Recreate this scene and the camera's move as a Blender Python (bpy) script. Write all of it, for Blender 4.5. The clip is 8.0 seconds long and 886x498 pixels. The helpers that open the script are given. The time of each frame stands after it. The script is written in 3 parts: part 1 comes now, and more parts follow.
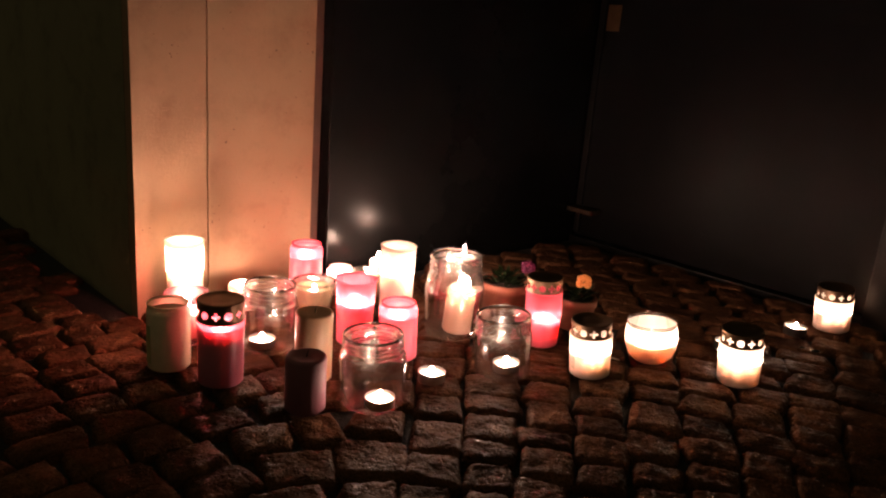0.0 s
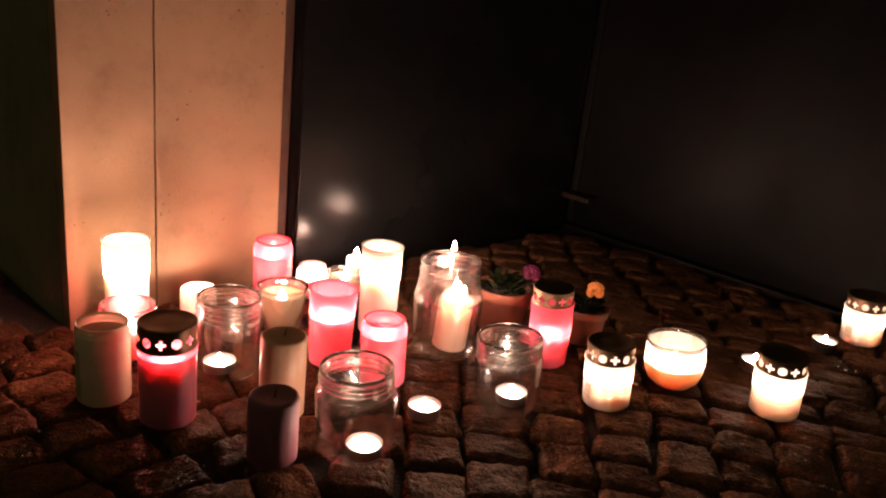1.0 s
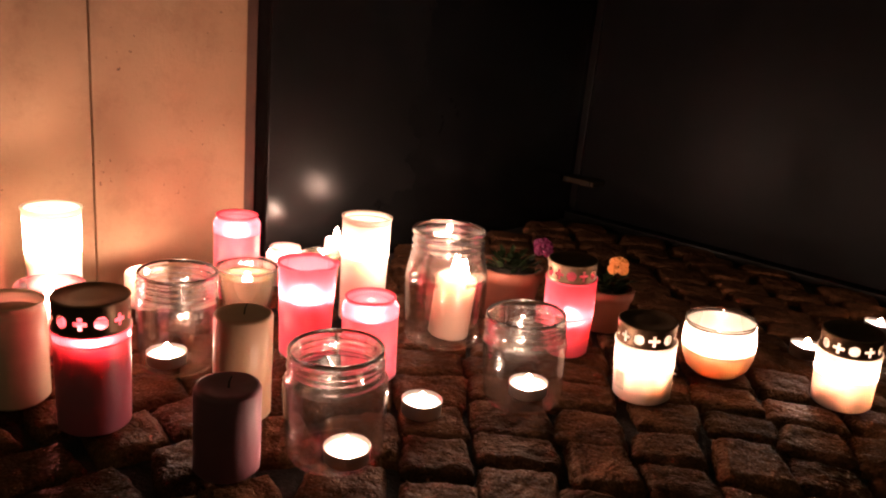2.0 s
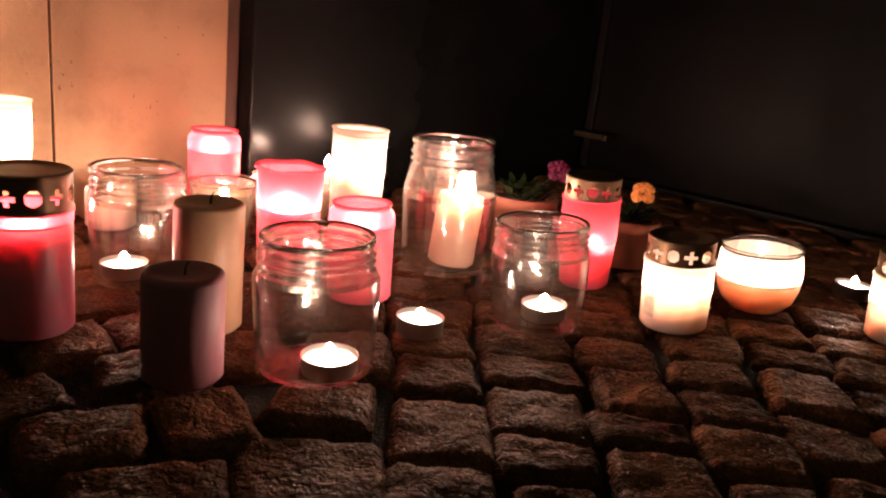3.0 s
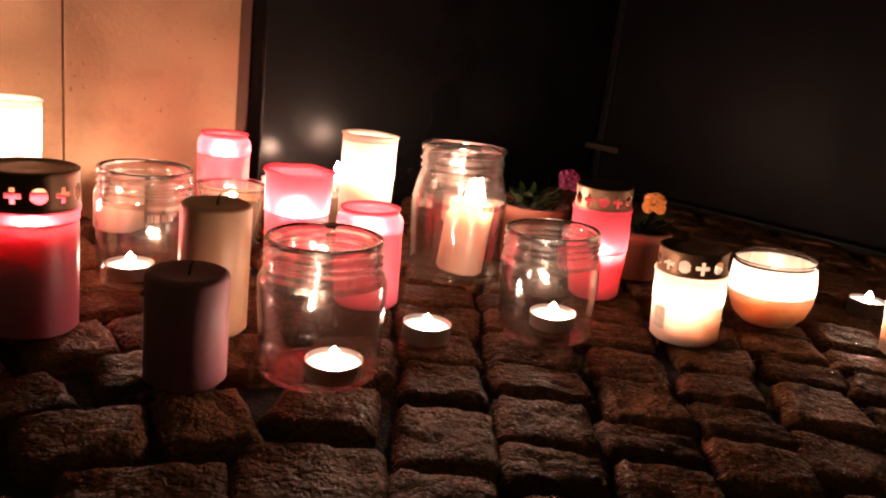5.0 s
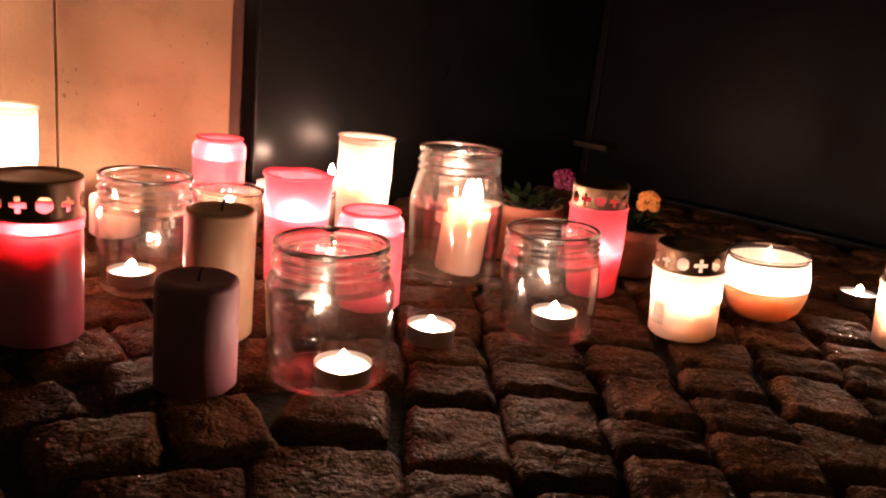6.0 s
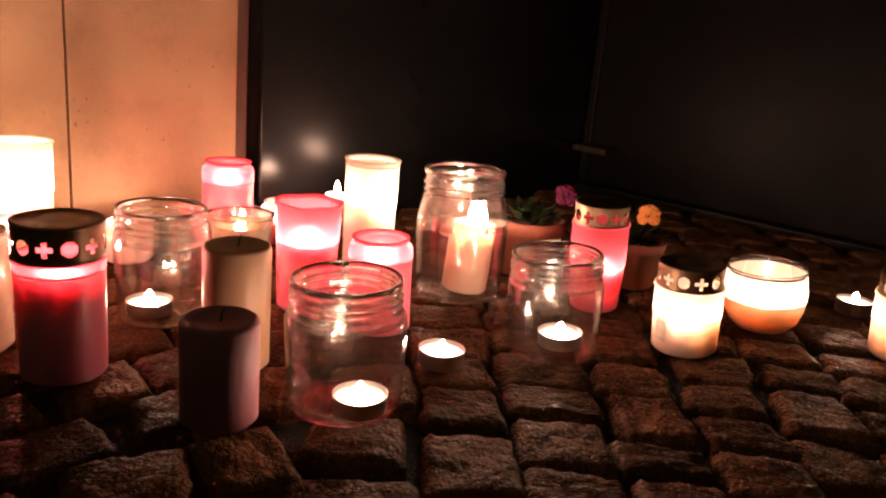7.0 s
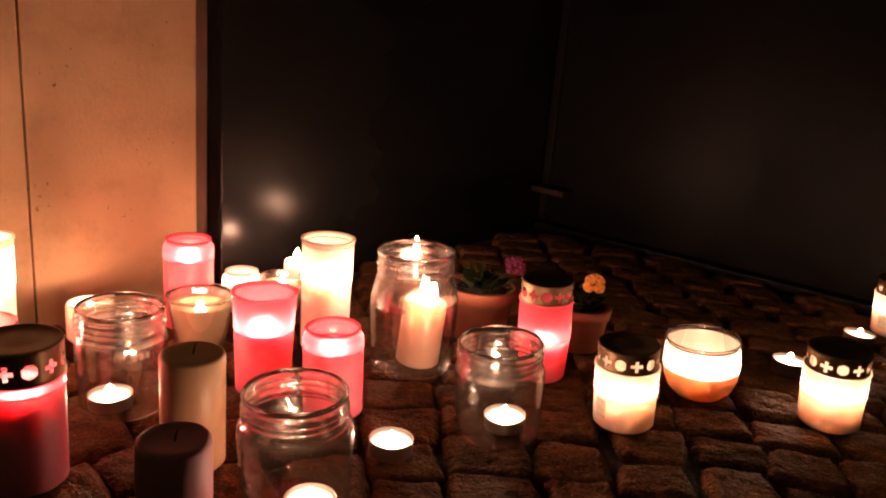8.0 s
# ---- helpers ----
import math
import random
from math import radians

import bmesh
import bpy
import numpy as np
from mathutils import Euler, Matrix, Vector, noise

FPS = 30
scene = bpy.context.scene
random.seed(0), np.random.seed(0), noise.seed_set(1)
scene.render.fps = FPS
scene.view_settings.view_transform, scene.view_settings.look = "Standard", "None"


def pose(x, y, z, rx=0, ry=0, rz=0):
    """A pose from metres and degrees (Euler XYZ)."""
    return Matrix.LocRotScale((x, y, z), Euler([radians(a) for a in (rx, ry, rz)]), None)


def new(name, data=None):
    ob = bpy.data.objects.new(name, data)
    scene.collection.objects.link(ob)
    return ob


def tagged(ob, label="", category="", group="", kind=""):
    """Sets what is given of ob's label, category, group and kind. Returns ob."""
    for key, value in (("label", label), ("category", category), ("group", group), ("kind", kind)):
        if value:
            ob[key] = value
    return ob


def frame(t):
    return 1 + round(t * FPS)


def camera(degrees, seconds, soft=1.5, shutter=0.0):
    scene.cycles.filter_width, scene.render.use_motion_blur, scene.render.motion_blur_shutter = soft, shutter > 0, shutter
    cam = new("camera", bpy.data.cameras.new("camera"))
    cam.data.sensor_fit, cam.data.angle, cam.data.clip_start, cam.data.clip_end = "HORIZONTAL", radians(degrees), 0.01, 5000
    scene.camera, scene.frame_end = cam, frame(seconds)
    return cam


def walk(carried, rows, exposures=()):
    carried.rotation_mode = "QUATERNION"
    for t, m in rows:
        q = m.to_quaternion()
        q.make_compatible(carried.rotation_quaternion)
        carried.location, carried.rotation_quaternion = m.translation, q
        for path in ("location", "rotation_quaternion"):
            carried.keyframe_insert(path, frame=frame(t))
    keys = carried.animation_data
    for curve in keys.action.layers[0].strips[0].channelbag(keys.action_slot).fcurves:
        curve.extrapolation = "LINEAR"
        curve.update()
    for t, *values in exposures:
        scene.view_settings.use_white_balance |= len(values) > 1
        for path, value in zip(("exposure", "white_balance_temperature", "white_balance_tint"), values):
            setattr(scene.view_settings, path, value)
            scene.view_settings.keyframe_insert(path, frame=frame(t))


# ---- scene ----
cam = camera(60.4, 8.0, 2.1)
METRES, EYE, TILT, LEAN, TURN = 0.745, 0.467, -15.6, -4.4, 0.0
ROWS = [
    (0.0, 0.0, 0.0, 0.0, 0.0, 0.0, 0.0),
    (0.5, -0.0028, 0.1258, 0.0190, 0.75, -0.80, -0.63),
    (1.0, -0.0517, 0.2456, 0.0682, -2.64, -2.54, -0.95),
    (1.2, -0.0590, 0.2880, 0.0670, -3.47, -1.98, -1.00),
    (2.3, -0.0557, 0.5253, -0.0703, -3.84, -0.65, 0.27),
    (2.5, -0.0534, 0.5490, -0.0968, -3.85, -0.49, 0.03),
    (3.0, -0.0535, 0.6145, -0.1500, -3.88, -0.54, -0.63),
    (3.5, -0.0648, 0.6447, -0.1676, -3.23, -1.29, -1.50),
    (4.0, -0.0647, 0.6513, -0.1688, -2.63, -0.42, -1.04),
    (4.5, -0.0491, 0.6336, -0.1606, -2.67, 0.42, -1.68),
    (6.0, -0.0732, 0.6189, -0.1548, -4.46, 0.34, -0.63),
    (6.5, -0.0866, 0.6132, -0.1487, -4.90, 0.14, -0.46),
    (7.0, -0.0867, 0.5932, -0.1140, -4.59, -0.42, 0.51),
    (7.5, -0.0834, 0.5767, -0.0632, -5.06, -0.62, 1.48),
    (8.0, -0.0544, 0.5432, -0.0026, -6.38, -0.48, 1.41),
]
walk(cam, [(t, pose(0, 0, EYE, TILT, LEAN, TURN) @ pose(METRES * x, METRES * y, METRES * z, 90 + pitch, roll, yaw)) for t, x, y, z, yaw, pitch, roll in ROWS],
     ((0.0, 0.05, 6500, 5), (3.5, -0.05, 6600, 6), (4.5, -0.15, 6900, 9), (6.0, -0.05, 6900, 9), (7.0, -0.1, 7300, 11), (8.0, -0.35, 8900, 21)))

# ---- light: night, dim street glow, everything else comes from the flames ----
world = bpy.data.worlds.new("night")
scene.world = world
world.use_nodes = True
world.node_tree.nodes["Background"].inputs[0].default_value = (0.56, 0.46, 0.26, 1)
world.node_tree.nodes["Background"].inputs[1].default_value = 0.10
scene.view_settings.exposure = 0.0
FLAME = 900.0


# ---- materials ----
def material(name):
    m = bpy.data.materials.new(name)
    m.use_nodes = True
    return m, m.node_tree.nodes, m.node_tree.links, m.node_tree.nodes["Principled BSDF"]


def noise_node(n, l, scale, detail=4.0, rough=0.6, coord="Object"):
    tc = n.new("ShaderNodeTexCoord")
    t = n.new("ShaderNodeTexNoise")
    t.inputs["Scale"].default_value, t.inputs["Detail"].default_value, t.inputs["Roughness"].default_value = scale, detail, rough
    l.new(tc.outputs[coord], t.inputs["Vector"])
    return t


def ramp(n, l, source, stops):
    r = n.new("ShaderNodeValToRGB")
    while len(r.color_ramp.elements) < len(stops):
        r.color_ramp.elements.new(0.5)
    for e, (p, c) in zip(r.color_ramp.elements, stops):
        e.position, e.color = p, (*c, 1)
    l.new(source, r.inputs[0])
    return r


def bump(n, l, source, shader, strength, distance, before=None):
    b = n.new("ShaderNodeBump")
    b.inputs["Strength"].default_value, b.inputs["Distance"].default_value = strength, distance
    l.new(source, b.inputs["Height"])
    if before:
        l.new(before.outputs[0], b.inputs["Normal"])
    l.new(b.outputs[0], shader.inputs["Normal"])
    return b


def mottled(name, a, b, scale=30.0, rough=0.6, metal=0.0, relief=0.3, depth=0.001, fine=300.0):
    m, n, l, p = material(name)
    t = noise_node(n, l, scale)
    r = ramp(n, l, t.outputs["Fac"], [(0.3, a), (0.7, b)])
    l.new(r.outputs[0], p.inputs["Base Color"])
    p.inputs["Roughness"].default_value, p.inputs["Metallic"].default_value = rough, metal
    f = noise_node(n, l, fine)
    bump(n, l, f.outputs["Fac"], p, relief, depth)
    return m


def wax(name, colour, radius=0.012, rough=0.45):
    m, n, l, p = material(name)
    t = noise_node(n, l, 60.0)
    dark = tuple(c * 0.93 for c in colour)
    r = ramp(n, l, t.outputs["Fac"], [(0.35, dark), (0.65, colour)])
    l.new(r.outputs[0], p.inputs["Base Color"])
    p.inputs["Roughness"].default_value = rough
    p.inputs["Subsurface Weight"].default_value = 1.0
    p.inputs["Subsurface Radius"].default_value = (1.0, 0.93, 0.88) if colour[1] > 0.5 else (1.0, 0.6, 0.6)
    p.inputs["Subsurface Scale"].default_value = radius
    f = noise_node(n, l, 220.0)
    bump(n, l, f.outputs["Fac"], p, 0.15, 0.001)
    return m


def shell(name, colour, through_part=0.6, rough=0.25):
    """Thin plastic or frosted glass that glows when a flame burns behind it."""
    m, n, l, p = material(name)
    out = n["Material Output"]
    t = noise_node(n, l, 45.0)
    r = ramp(n, l, t.outputs["Fac"], [(0.3, tuple(c * 0.88 for c in colour)), (0.7, colour)])
    tr = n.new("ShaderNodeBsdfTranslucent")
    mix = n.new("ShaderNodeMixShader")
    mix.inputs[0].default_value = through_part
    l.new(r.outputs[0], p.inputs["Base Color"])
    l.new(r.outputs[0], tr.inputs["Color"])
    p.inputs["Roughness"].default_value = rough
    see = n.new("ShaderNodeBsdfRefraction")
    see.inputs["Roughness"].default_value, see.inputs["IOR"].default_value = 0.8, 1.5
    l.new(r.outputs[0], see.inputs["Color"])
    both = n.new("ShaderNodeMixShader")
    both.inputs[0].default_value = 0.5
    l.new(tr.outputs[0], both.inputs[1])
    l.new(see.outputs[0], both.inputs[2])
    l.new(p.outputs[0], mix.inputs[1])
    l.new(both.outputs[0], mix.inputs[2])
    l.new(mix.outputs[0], out.inputs["Surface"])
    return m


def clear_glass(name, colour):
    m, n, l, p = material(name)
    p.inputs["Base Color"].default_value = (*colour, 1)
    p.inputs["Transmission Weight"].default_value = 1.0
    p.inputs["Roughness"].default_value = 0.035
    p.inputs["IOR"].default_value = 1.5
    f = noise_node(n, l, 38.0, 2.0)
    bump(n, l, f.outputs["Fac"], p, 0.12, 0.002)
    return m


def thin_glass(name, colour, gloss=0.045, edge=0.5, rough=0.07, wave=0.35, scale=42.0, haze=0.0, thick=0.0):
    """Blown glass, clear, with gloss that grows towards the edges, a patchy sheen that imitates glow, and a share of
    bent light where it is thick.
    """
    m, n, l, p = material(name)
    clear, shine, sheen = n.new("ShaderNodeBsdfTransparent"), n.new("ShaderNodeBsdfGlossy"), n.new("ShaderNodeBsdfGlossy")
    clear.inputs["Color"].default_value = (*colour, 1)
    shine.inputs["Roughness"].default_value, sheen.inputs["Roughness"].default_value = rough, 0.42
    face = n.new("ShaderNodeLayerWeight")
    face.inputs["Blend"].default_value = 0.5
    power, scaled = n.new("ShaderNodeMath"), n.new("ShaderNodeMath")
    power.operation, scaled.operation = "POWER", "MULTIPLY_ADD"
    power.inputs[1].default_value = 3.5
    scaled.inputs[1].default_value, scaled.inputs[2].default_value = edge, gloss
    l.new(face.outputs["Facing"], power.inputs[0])
    l.new(power.outputs[0], scaled.inputs[0])
    b = n.new("ShaderNodeBump")
    b.inputs["Strength"].default_value, b.inputs["Distance"].default_value = wave, 0.004
    f = noise_node(n, l, scale, 2.0)
    l.new(f.outputs["Fac"], b.inputs["Height"])
    l.new(b.outputs[0], shine.inputs["Normal"])

    def mixed(amount, first, second):
        mix = n.new("ShaderNodeMixShader")
        if isinstance(amount, float):
            mix.inputs[0].default_value = amount
        else:
            l.new(amount, mix.inputs[0])
        l.new(first, mix.inputs[1])
        l.new(second, mix.inputs[2])
        return mix.outputs[0]
    # haze: broad patchy gloss standing in for the milky glow over lit glass
    patches = noise_node(n, l, 55.0, 5.0, 0.7)
    sheen_part = n.new("ShaderNodeMath")
    sheen_part.operation = "MULTIPLY"
    sheen_part.inputs[1].default_value = haze * 2
    l.new(patches.outputs["Fac"], sheen_part.inputs[0])
    last = mixed(sheen_part.outputs[0], clear.outputs[0], sheen.outputs[0])
    last = mixed(scaled.outputs[0], last, shine.outputs[0])
    p.inputs["Base Color"].default_value = (*colour, 1)
    p.inputs["Transmission Weight"].default_value, p.inputs["Roughness"].default_value, p.inputs["IOR"].default_value = 1.0, 0.06, 1.5
    if thick:
        last = mixed(thick, last, p.outputs[0])
    l.new(last, n["Material Output"].inputs["Surface"])
    return m


def glowing(name, colour, strength):
    m, n, l, p = material(name)
    p.inputs["Base Color"].default_value = (0, 0, 0, 1)
    p.inputs["Emission Color"].default_value = (*colour, 1)
    p.inputs["Emission Strength"].default_value = strength
    return m


def cobble_material():
    m, n, l, p = material("granite_cobble")
    info = n.new("ShaderNodeObjectInfo")
    tc = n.new("ShaderNodeTexCoord")
    add = n.new("ShaderNodeVectorMath")
    add.operation = "MULTIPLY_ADD"
    l.new(info.outputs["Random"], add.inputs[0])
    add.inputs[1].default_value = (7.3, 3.1, 5.7)
    l.new(tc.outputs["Object"], add.inputs[2])

    def tex(scale, detail, rough):
        t = n.new("ShaderNodeTexNoise")
        t.inputs["Scale"].default_value, t.inputs["Detail"].default_value, t.inputs["Roughness"].default_value = scale, detail, rough
        l.new(add.outputs[0], t.inputs["Vector"])
        return t
    grain, blotch, lump, pit = tex(420.0, 2.0, 0.6), tex(28.0, 4.0, 0.6), tex(80.0, 3.0, 0.55), tex(190.0, 2.0, 0.5)
    base = ramp(n, l, blotch.outputs["Fac"], [(0.25, (0.042, 0.0180, 0.0092)), (0.5, (0.092, 0.0404, 0.0206)), (0.75, (0.155, 0.0710, 0.0365))])
    speck = ramp(n, l, grain.outputs["Fac"], [(0.32, (0.66, 0.64, 0.63)), (0.5, (1.0, 1.0, 1.0)), (0.70, (1.35, 1.3, 1.25))])
    mul = n.new("ShaderNodeMix")
    mul.data_type, mul.blend_type = "RGBA", "MULTIPLY"
    mul.inputs[0].default_value = 1.0
    l.new(base.outputs[0], mul.inputs[6])
    l.new(speck.outputs[0], mul.inputs[7])
    tone = n.new("ShaderNodeMapRange")
    tone.inputs["To Min"].default_value, tone.inputs["To Max"].default_value = 0.65, 1.25
    l.new(info.outputs["Random"], tone.inputs["Value"])
    hsv = n.new("ShaderNodeHueSaturation")
    l.new(mul.outputs[2], hsv.inputs["Color"])
    l.new(tone.outputs[0], hsv.inputs["Value"])
    l.new(hsv.outputs[0], p.inputs["Base Color"])
    wet = ramp(n, l, grain.outputs["Fac"], [(0.3, (0.8, 0.8, 0.8)), (0.55, (0.55, 0.55, 0.55)), (0.68, (0.18, 0.18, 0.18))])
    p.inputs["Specular IOR Level"].default_value = 0.04
    p.inputs["Specular Tint"].default_value = (1.0, 0.74, 0.55, 1)
    l.new(wet.outputs[0], p.inputs["Roughness"])
    hollow = ramp(n, l, pit.outputs["Fac"], [(0.30, (0, 0, 0)), (0.46, (1, 1, 1))])
    b1 = bump(n, l, lump.outputs["Fac"], p, 0.8, 0.008)
    b2 = bump(n, l, hollow.outputs[0], p, 0.8, 0.0018, b1)
    bump(n, l, grain.outputs["Fac"], p, 0.45, 0.0016, b2)
    return m


def plaster_material(name, a, b, pits=True):
    m, n, l, p = material(name)
    t = noise_node(n, l, 5.0, 6.0)
    r = ramp(n, l, t.outputs["Fac"], [(0.3, a), (0.7, b)])
    tc = n.new("ShaderNodeTexCoord")
    vor = n.new("ShaderNodeTexNoise")
    vor.inputs["Scale"].default_value, vor.inputs["Detail"].default_value = 150.0, 3.0
    l.new(tc.outputs["Object"], vor.inputs["Vector"])
    cluster = noise_node(n, l, 11.0, 3.0)
    both = n.new("ShaderNodeMath")
    both.operation = "MULTIPLY_ADD"
    both.inputs[1].default_value = 0.45
    l.new(cluster.outputs["Fac"], both.inputs[0])
    l.new(vor.outputs["Fac"], both.inputs[2])
    spot = ramp(n, l, both.outputs[0], [(0.465, (0.16, 0.10, 0.08)), (0.487, (0.45, 0.36, 0.3)), (0.52, (1, 1, 1))])
    streak = noise_node(n, l, 14.0, 5.0, 0.7)
    grime = ramp(n, l, streak.outputs["Fac"], [(0.28, (0.72, 0.68, 0.66)), (0.5, (1, 1, 1))])
    last = r.outputs[0]
    for layer in ([spot, grime] if pits else [grime]):
        mul = n.new("ShaderNodeMix")
        mul.data_type, mul.blend_type = "RGBA", "MULTIPLY"
        mul.inputs[0].default_value = 1.0
        l.new(last, mul.inputs[6])
        l.new(layer.outputs[0], mul.inputs[7])
        last = mul.outputs[2]
    l.new(last, p.inputs["Base Color"])
    p.inputs["Roughness"].default_value = 0.75
    f = noise_node(n, l, 190.0, 5.0)
    bump(n, l, f.outputs["Fac"], p, 0.3, 0.0015)
    return m


COBBLE = cobble_material()
SOIL = mottled("joint_sand", (0.014, 0.011, 0.009), (0.034, 0.027, 0.022), 60.0, 0.95, relief=0.9, depth=0.004)
STONE = plaster_material("beige_stone", (0.275, 0.160, 0.088), (0.345, 0.206, 0.117))
FACADE = plaster_material("olive_plaster", (0.205, 0.178, 0.102), (0.26, 0.228, 0.13), False)
BLACK = mottled("black_paint", (0.004, 0.004, 0.004), (0.006, 0.0055, 0.0055), 8.0, 0.25, relief=0.06, depth=0.001, fine=60.0)
BLACK_DOOR = mottled("black_door_paint", (0.004, 0.004, 0.004), (0.006, 0.0055, 0.0055), 8.0, 0.40, relief=0.06, depth=0.001, fine=60.0)
BLACK_DOOR.node_tree.nodes["Principled BSDF"].inputs["Specular IOR Level"].default_value = 0.065
BLACK_FRAME = mottled("black_frame_paint", (0.006, 0.006, 0.006), (0.010, 0.009, 0.008), 12.0, 0.35, relief=0.1)
BLACK_FRAME.node_tree.nodes["Principled BSDF"].inputs["Specular IOR Level"].default_value = 0.1
# brass darkened in colour for the dim light on the hinge plate
BRACKET = mottled("dimmed_brass", (0.035, 0.025, 0.016), (0.07, 0.05, 0.03), 60.0, 0.5, 0.7)
# stone return of the reveal, its shade put into the dark brown colour
SHADED_STONE = mottled("shaded_stone", (0.045, 0.018, 0.011), (0.065, 0.027, 0.016), 30.0, 0.7)
BRASS = mottled("dull_brass", (0.35, 0.2, 0.1), (0.5, 0.3, 0.16), 60.0, 0.4, 1.0)
STEEL = mottled("dull_steel", (0.03, 0.027, 0.025), (0.06, 0.052, 0.045), 40.0, 0.7, 0.3)
BLACK.node_tree.nodes["Principled BSDF"].inputs["Specular IOR Level"].default_value = 0.10
ALU = mottled("aluminium", (0.75, 0.74, 0.72), (0.85, 0.84, 0.82), 80.0, 0.28, 1.0, 0.2)
LID = mottled("lid_metal", (0.135, 0.078, 0.044), (0.20, 0.12, 0.072), 50.0, 0.42, 0.65, 0.15)
WHITE_WAX = wax("white_wax", (0.95, 0.87, 0.79), 0.010)
CREAM_WAX = wax("cream_wax", (0.48, 0.31, 0.20), 0.007)
GRAVE_WAX = wax("ivory_wax", (0.80, 0.66, 0.60), 0.026)
TUMBLER_WAX = wax("greenish_cream_wax", (0.40, 0.31, 0.20), 0.006)
PINK_WAX = wax("pink_wax", (0.88, 0.155, 0.23), 0.035)
RED_WAX = wax("red_wax", (0.48, 0.16, 0.22), 0.040)
ROSE_WAX = wax("pale_rose_wax", (0.86, 0.55, 0.52), 0.016)
PURPLE_WAX = wax("mauve_wax", (0.21, 0.078, 0.098), 0.005, 0.65)
SALMON_WAX = wax("salmon_wax", (0.85, 0.62, 0.51), 0.020)
WHITE_SHELL = shell("white_plastic", (0.92, 0.86, 0.76), 0.8)
TALL_SHELL = shell("milky_glass", (0.78, 0.69, 0.62), 0.52)
ROSE_SHELL = shell("pale_rose_plastic", (0.92, 0.66, 0.64), 0.75)
PINK_SHELL = shell("pink_plastic", (0.95, 0.18, 0.265), 0.75)
RED_SHELL = shell("red_plastic", (0.88, 0.17, 0.25), 0.7)
BEIGE_SHELL = shell("beige_plastic", (0.90, 0.78, 0.55), 0.15)
GLASS = clear_glass("clear_glass", (0.97, 0.98, 0.96))
JAR_WALL = thin_glass("jar_wall_glass", (0.975, 0.95, 0.92), 0.085, 0.85, 0.09, 0.45, haze=0.007)
JAR_NECK = thin_glass("jar_neck_glass", (0.97, 0.95, 0.92), 0.22, 0.75, 0.11, 0.6, 60.0, 0.007, 0.60)
JAR_BASE = thin_glass("jar_base_glass", (0.96, 0.94, 0.91), 0.03, 0.12, 0.10, 0.5, 60.0, 0.004, 0.25)
PINK_WALL = thin_glass("pink_wall_glass", (0.97, 0.62, 0.66), 0.07, haze=0.02)
PINK_GLASS = thin_glass("thick_pink_glass", (0.96, 0.50, 0.57), 0.09, haze=0.02, thick=0.6)
WICK = mottled("burnt_wick", (0.01, 0.01, 0.01), (0.03, 0.025, 0.02), 200.0, 0.9)
FIRE = glowing("flame", (1.0, 0.625, 0.485), FLAME)
TERRACOTTA = mottled("terracotta", (0.125, 0.032, 0.016), (0.17, 0.046, 0.022), 25.0, 0.7, relief=0.4)
EARTH = mottled("potting_soil", (0.015, 0.01, 0.007), (0.04, 0.028, 0.02), 150.0, 0.95, relief=1.0, depth=0.004)
LEAF = mottled("pansy_leaf", (0.007, 0.012, 0.005), (0.016, 0.025, 0.009), 90.0, 0.5)
PETAL_YELLOW = mottled("yellow_petal", (0.78, 0.31, 0.085), (0.86, 0.38, 0.12), 120.0, 0.6)
PETAL_PURPLE = mottled("purple_petal", (0.030, 0.002, 0.012), (0.05, 0.004, 0.022), 120.0, 0.6)
for petal in (LEAF, PETAL_PURPLE):
    petal.node_tree.nodes["Principled BSDF"].inputs["Specular IOR Level"].default_value = 0.1
FOIL = mottled("foil", (0.6, 0.55, 0.48), (0.8, 0.76, 0.7), 60.0, 0.25, 1.0, 0.5, 0.002)
LABEL = mottled("paper_label", (0.42, 0.40, 0.20), (0.20, 0.26, 0.10), 55.0, 0.6)
SEAL = mottled("printed_label", (0.42, 0.36, 0.30), (0.62, 0.54, 0.45), 130.0, 0.5)


# ---- building helpers ----
def part(name, bm, mat, parent=None, label="", smooth=True):
    me = bpy.data.meshes.new(name)
    bm.normal_update()
    bm.to_mesh(me)
    bm.free()
    me.materials.append(mat)
    if smooth:
        me.polygons.foreach_set("use_smooth", [True] * len(me.polygons))
    ob = new(name, me)
    if parent:
        ob.parent = parent
    if label:
        tagged(ob, label)
    return ob


def thing(name, m, label, category, group=""):
    ob = new(name)
    ob.empty_display_size = 0.02
    ob.matrix_world = m
    return tagged(ob, label, category, group)


